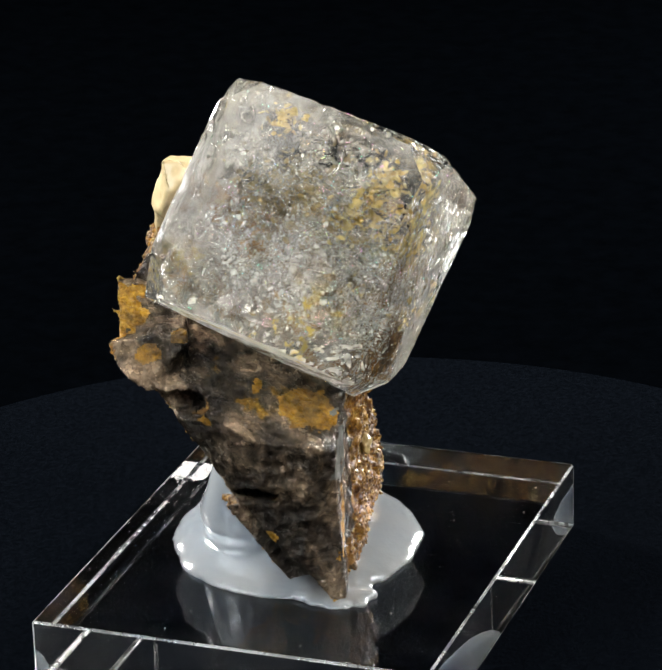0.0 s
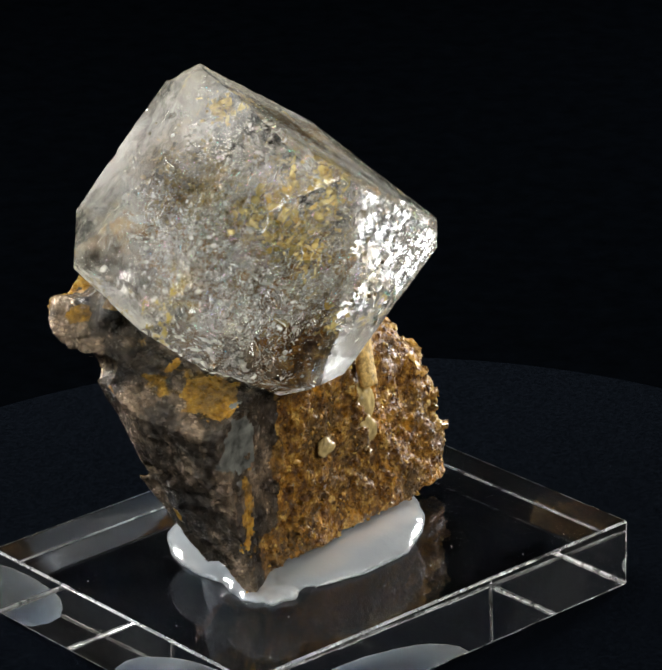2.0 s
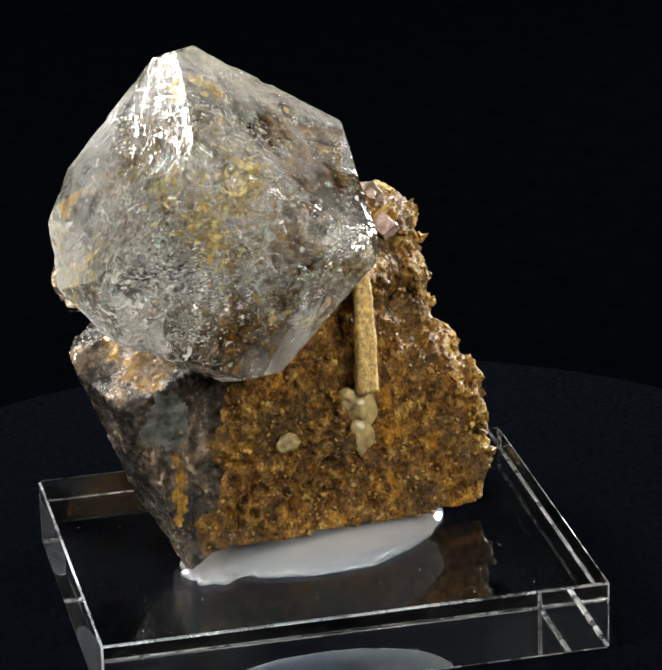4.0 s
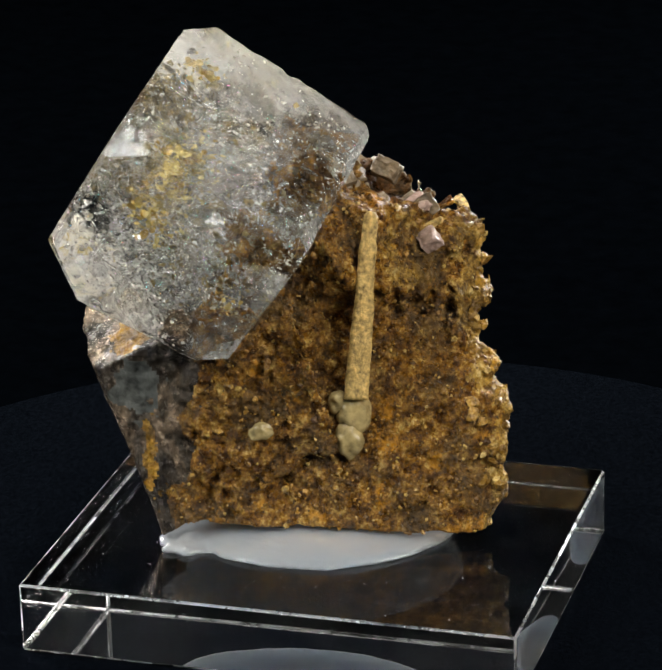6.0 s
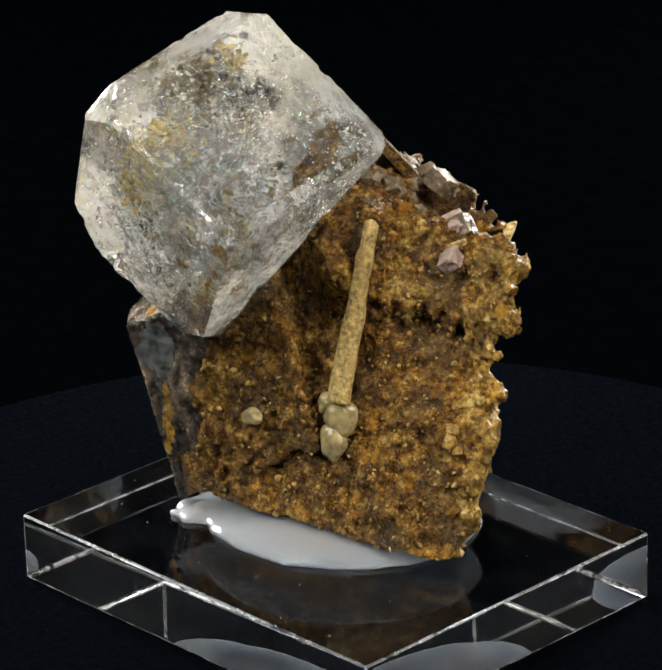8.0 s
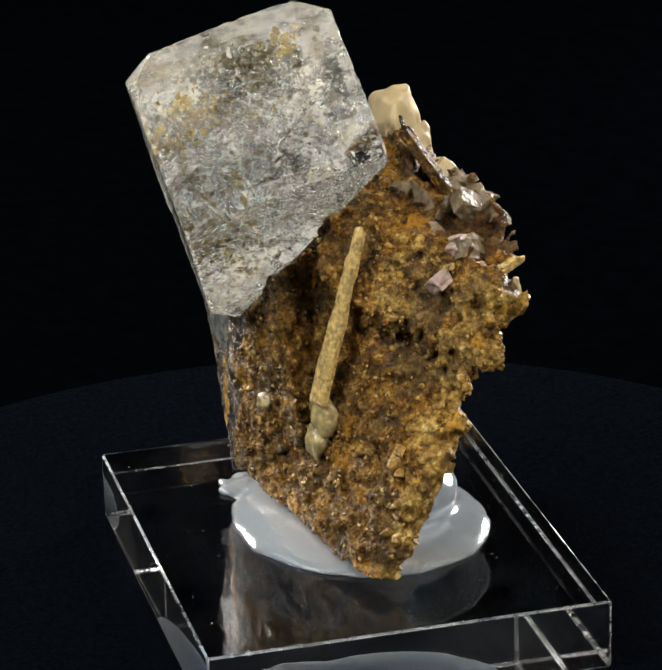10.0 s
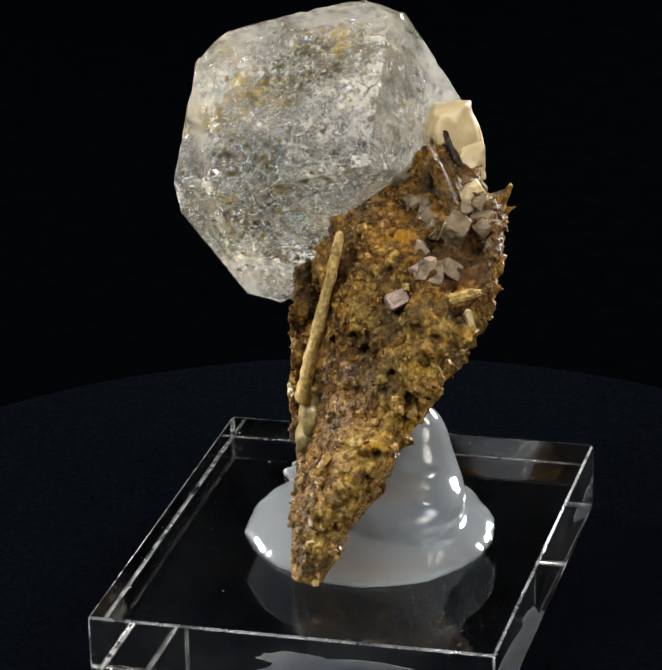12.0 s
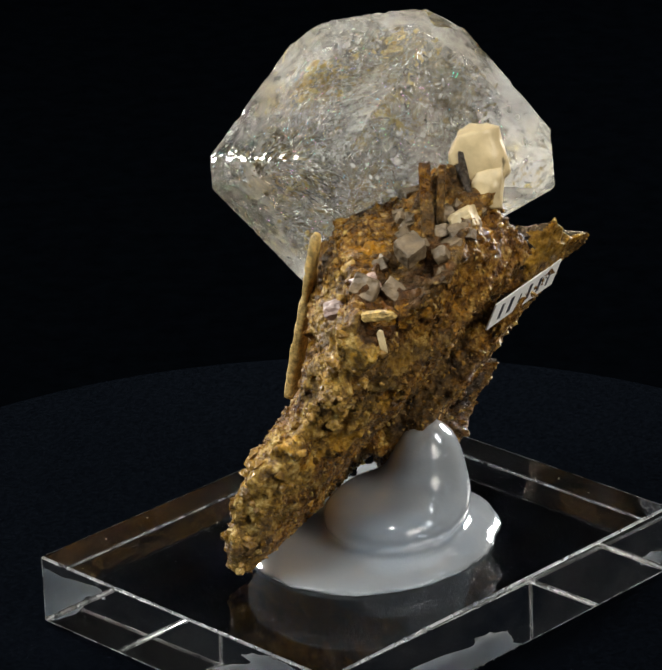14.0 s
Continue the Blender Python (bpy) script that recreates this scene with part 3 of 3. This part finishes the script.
def chip(name, place, sizes, turn, material, label="", facets=5, smooth=False, wear=1.0):
    """A single small crystal: a block with knocked-off corners."""
    bm = bmesh.new()
    bmesh.ops.create_cube(bm, size=2.0)
    for _ in range(facets):
        n = Vector(LOOSE.normal(size=3)).normalized()
        got = bmesh.ops.bisect_plane(bm, geom=[*bm.verts, *bm.edges, *bm.faces], plane_co=n * LOOSE.uniform(0.95, 1.25), plane_no=n, clear_outer=True)
        edges = [g for g in got["geom_cut"] if isinstance(g, bmesh.types.BMEdge)]
        if edges:
            bmesh.ops.contextual_create(bm, geom=edges)
    bmesh.ops.bevel(bm, geom=list(bm.edges), offset=0.07, segments=1, affect="EDGES")
    bmesh.ops.triangulate(bm, faces=bm.faces)
    for _ in range(3):
        bmesh.ops.subdivide_edges(bm, edges=[e for e in bm.edges if e.calc_length() > 0.3], cuts=1)
        bmesh.ops.triangulate(bm, faces=bm.faces)
    co = np.array([v.co for v in bm.verts], np.float32)
    shift = wear * 0.11 * np.stack([lumps(co, 0.55, place[2] + k) for k in (0, 3, 7)], 1) + wear * 0.05 * np.stack([lumps(co, 0.22, place[1] + k) for k in (0, 3, 7)], 1)
    for v, c in zip(bm.verts, co + shift):
        v.co = c
    bmesh.ops.scale(bm, verts=bm.verts, vec=[v * 0.001 for v in sizes])
    bmesh.ops.transform(bm, verts=bm.verts, matrix=pose(place[0] * 0.001, place[1] * 0.001, place[2] * 0.001 + TH, *turn))
    return part(name, from_bm(name, bm, material, smooth), specimen, label)


def leaning(low, top):
    """The turn that lays an upright chip along the way from low to top, and its middle."""
    way = Vector(top) - Vector(low)
    return (Vector(low) + Vector(top)) / 2, tuple(math.degrees(a) for a in way.to_track_quat("Z", "Y").to_euler())


chip("calcite_crystal", (-16.6, -8.6, 49.0), (3.3, 2.5, 3.8), (8, 12, 24), CREAM, "cream calcite crystal against the clear cube", 14, True, 0.8)
chip("calcite_crystal", (-18.6, -6.6, 46.0), (1.7, 1.6, 2.4), (20, 0, 10), CREAM, "cream calcite crystal against the clear cube", 10, True, 0.8)
chip("brown_blade", (-15.6, -6.0, 48.2), (0.5, 0.9, 2.3), (15, 10, 30), DARK, "dark brown crystal blade")
chip("brown_blade", (-16.2, -4.6, 47.6), (0.4, 0.8, 1.9), (20, 15, 40), DARK, "dark brown crystal blade")
chip("white_crystal", (-17.9, -0.7, 43.9), (1.5, 1.4, 1.3), (20, 30, 10), CREAM, "cream white blocky crystal", 3)
for low, top, thick in (((-15.5, 4.8, 43.0), (-12.7, -1.0, 50.4), 0.75), ((-15.8, 2.0, 44.0), (-14.2, -2.6, 49.6), 0.5)):
    at, turn = leaning(low, top)
    chip("rusty_post", at, (thick, thick, (Vector(top) - Vector(low)).length / 2), turn, RUST, "upright rusty crystal post")
for at, r in (((-14.8, 8.6, 43.0), 1.4), ((-18.4, 5.1, 41.9), 1.4), ((-13.5, 11.2, 38.6), 1.2), ((-10.9, 12.8, 39.0), 1.5)):
    chip("grey_cube", at, (r, r * 1.1, r * 0.9), tuple(LOOSE.uniform(-40, 40, 3)), GREY, "", 3)
for at, size, turn, mat, name, words in (
        ((-10.2, 12.0, 38.9), (1.5, 1.3, 1.1), (20, 10, 40), PINK, "pink_crystal", "pale pinkish violet crystal"),
        ((-6.9, 13.6, 36.2), (1.3, 1.2, 1.0), (40, 20, 10), PINK, "pink_crystal", "pale pinkish violet crystal"),
        ((-8.6, 13.0, 37.4), (0.35, 2.0, 0.4), (25, 0, -15), OCHRE, "tan_bar", ""),
        ((-14.8, 19.0, 38.0), (1.9, 0.5, 0.55), (0, 10, 10), OCHRE, "tan_bar", ""),
        ((-15.7, 17.9, 34.8), (0.4, 0.6, 1.4), (0, 10, 30), CREAM, "tan_bar", "")):
    chip(name, 0.7 * seated(at) + 0.3 * np.array(at), size, turn, mat, words)
for k in range(30):
    at = seated((LOOSE.uniform(-21, -9), LOOSE.uniform(-4, 12), 45))
    r = LOOSE.uniform(0.45, 0.95)
    chip("grey_cube", at - np.array((0.3, 0.2, 0.5)) * r * (-1, 1, 1), (r, r, r * 0.9), tuple(LOOSE.uniform(-45, 45, 3)), GREY, "", 3)
for at, size in (((2.6, 2.6, 17.6), (1.5, 2.0, 2.6)), ((3.0, 2.0, 14.2), (1.3, 1.6, 2.3)), ((2.8, 0.9, 18.8), (1.2, 1.3, 1.4)), ((4.0, -8.9, 16.1), (0.9, 1.5, 1.3))):
    bm = bmesh.new()
    bmesh.ops.create_icosphere(bm, subdivisions=4, radius=1.0)
    co = np.array([v.co for v in bm.verts], np.float32)
    co = co * (1 + 0.3 * lumps(co, 0.7, at[1]) + 0.06 * lumps(co, 0.25, at[2]))[:, None] * size
    seat = np.array((seated(at)[0] + 0.25 * size[0], at[1], at[2]))
    for v, c in zip(bm.verts, (co + seat) * 0.001):
        v.co = c + (0, 0, TH)
    part("quartz_nodule", from_bm("quartz_nodule", bm, MILKY, True), specimen, "pale translucent quartz nodule")


def needle():
    """A long tapering prism with pitted sides."""
    low, top = np.array((3.9, 2.9, 19.8)), np.array((-1.3, 5.6, 42.2))
    along = (top - low) / np.linalg.norm(top - low)
    side = np.cross(along, (1, 0, 0.3))
    side /= np.linalg.norm(side)
    out = np.cross(side, along)
    verts, faces, around = [], [], 12
    for i in range(49):
        f = i / 48
        r = (1.75 - 0.8 * f) * (1 if i < 48 else 0.55)
        for j in range(around):
            a = j / around * 2 * math.pi
            k = 1 / max(abs(math.cos(a)), abs(math.sin(a))) ** 0.75
            verts.append(low + (top - low) * f + r * k * 0.9 * (side * math.cos(a) + out * 0.55 * math.sin(a)))
    verts = np.array(verts, np.float32)
    verts += 0.16 * np.stack([lumps(verts, 1.4, s) for s in (1.0, 4.0, 8.0)], 1) + 0.08 * np.stack([lumps(verts, 0.5, s) for s in (2.0, 5.0, 9.0)], 1)
    for i in range(48):
        for j in range(around):
            faces.append([i * around + j, i * around + (j + 1) % around, (i + 1) * around + (j + 1) % around, (i + 1) * around + j])
    faces += [list(range(around))[::-1], list(range(48 * around, 49 * around))]
    return part("needle_crystal", solid("needle_crystal", verts, faces, [OCHRE]), specimen, "long ochre needle crystal on the rusty face")


needle()


# the paper label on the back, its writing as bars
def plate(name, middle, u, v, n, w, h, t, material, parent, label=""):
    bm = bmesh.new()
    bmesh.ops.create_cube(bm, size=1.0)
    m = Matrix((Vector(u).normalized(), Vector(v).normalized(), Vector(n).normalized())).transposed().to_4x4()
    bmesh.ops.scale(bm, verts=bm.verts, vec=(w * 0.001, h * 0.001, t * 0.001))
    bmesh.ops.transform(bm, verts=bm.verts, matrix=Matrix.Translation((middle[0] * 0.001, middle[1] * 0.001, middle[2] * 0.001 + TH)) @ m)
    return part(name, from_bm(name, bm, material), parent, label)


across = Vector((-0.175, -0.98, 0.06)).normalized()
out = Vector((-0.90, 0.13, -0.40))
out = (out - across * out.dot(across)).normalized()
tall = out.cross(across)
spot = Vector((-21.65, -11.0, 31.05)) - out * 0.2
label = plate("paper_label", spot, across, tall, out, 15.5, 4.0, 0.2, PAPER, specimen, "small white paper label with dark marks")
for x, w, h in ((-5.6, 1.3, 2.4), (-3.4, 1.6, 2.4), (-1.2, 0.6, 1.4), (1.0, 1.4, 2.4), (3.4, 1.3, 2.2), (5.6, 0.9, 2.3)):
    plate("mark", spot + across * x + out * 0.12, across, tall, out, w * 0.45, h, 0.08, INK, label)


# ---- the turning ----
def motions():
    for thing in (turntable, display_block, adhesive, specimen):
        walk(thing, [(t, pose(0, 0, 0, 0, 0, a)) for t, a in TURNS])


motions()
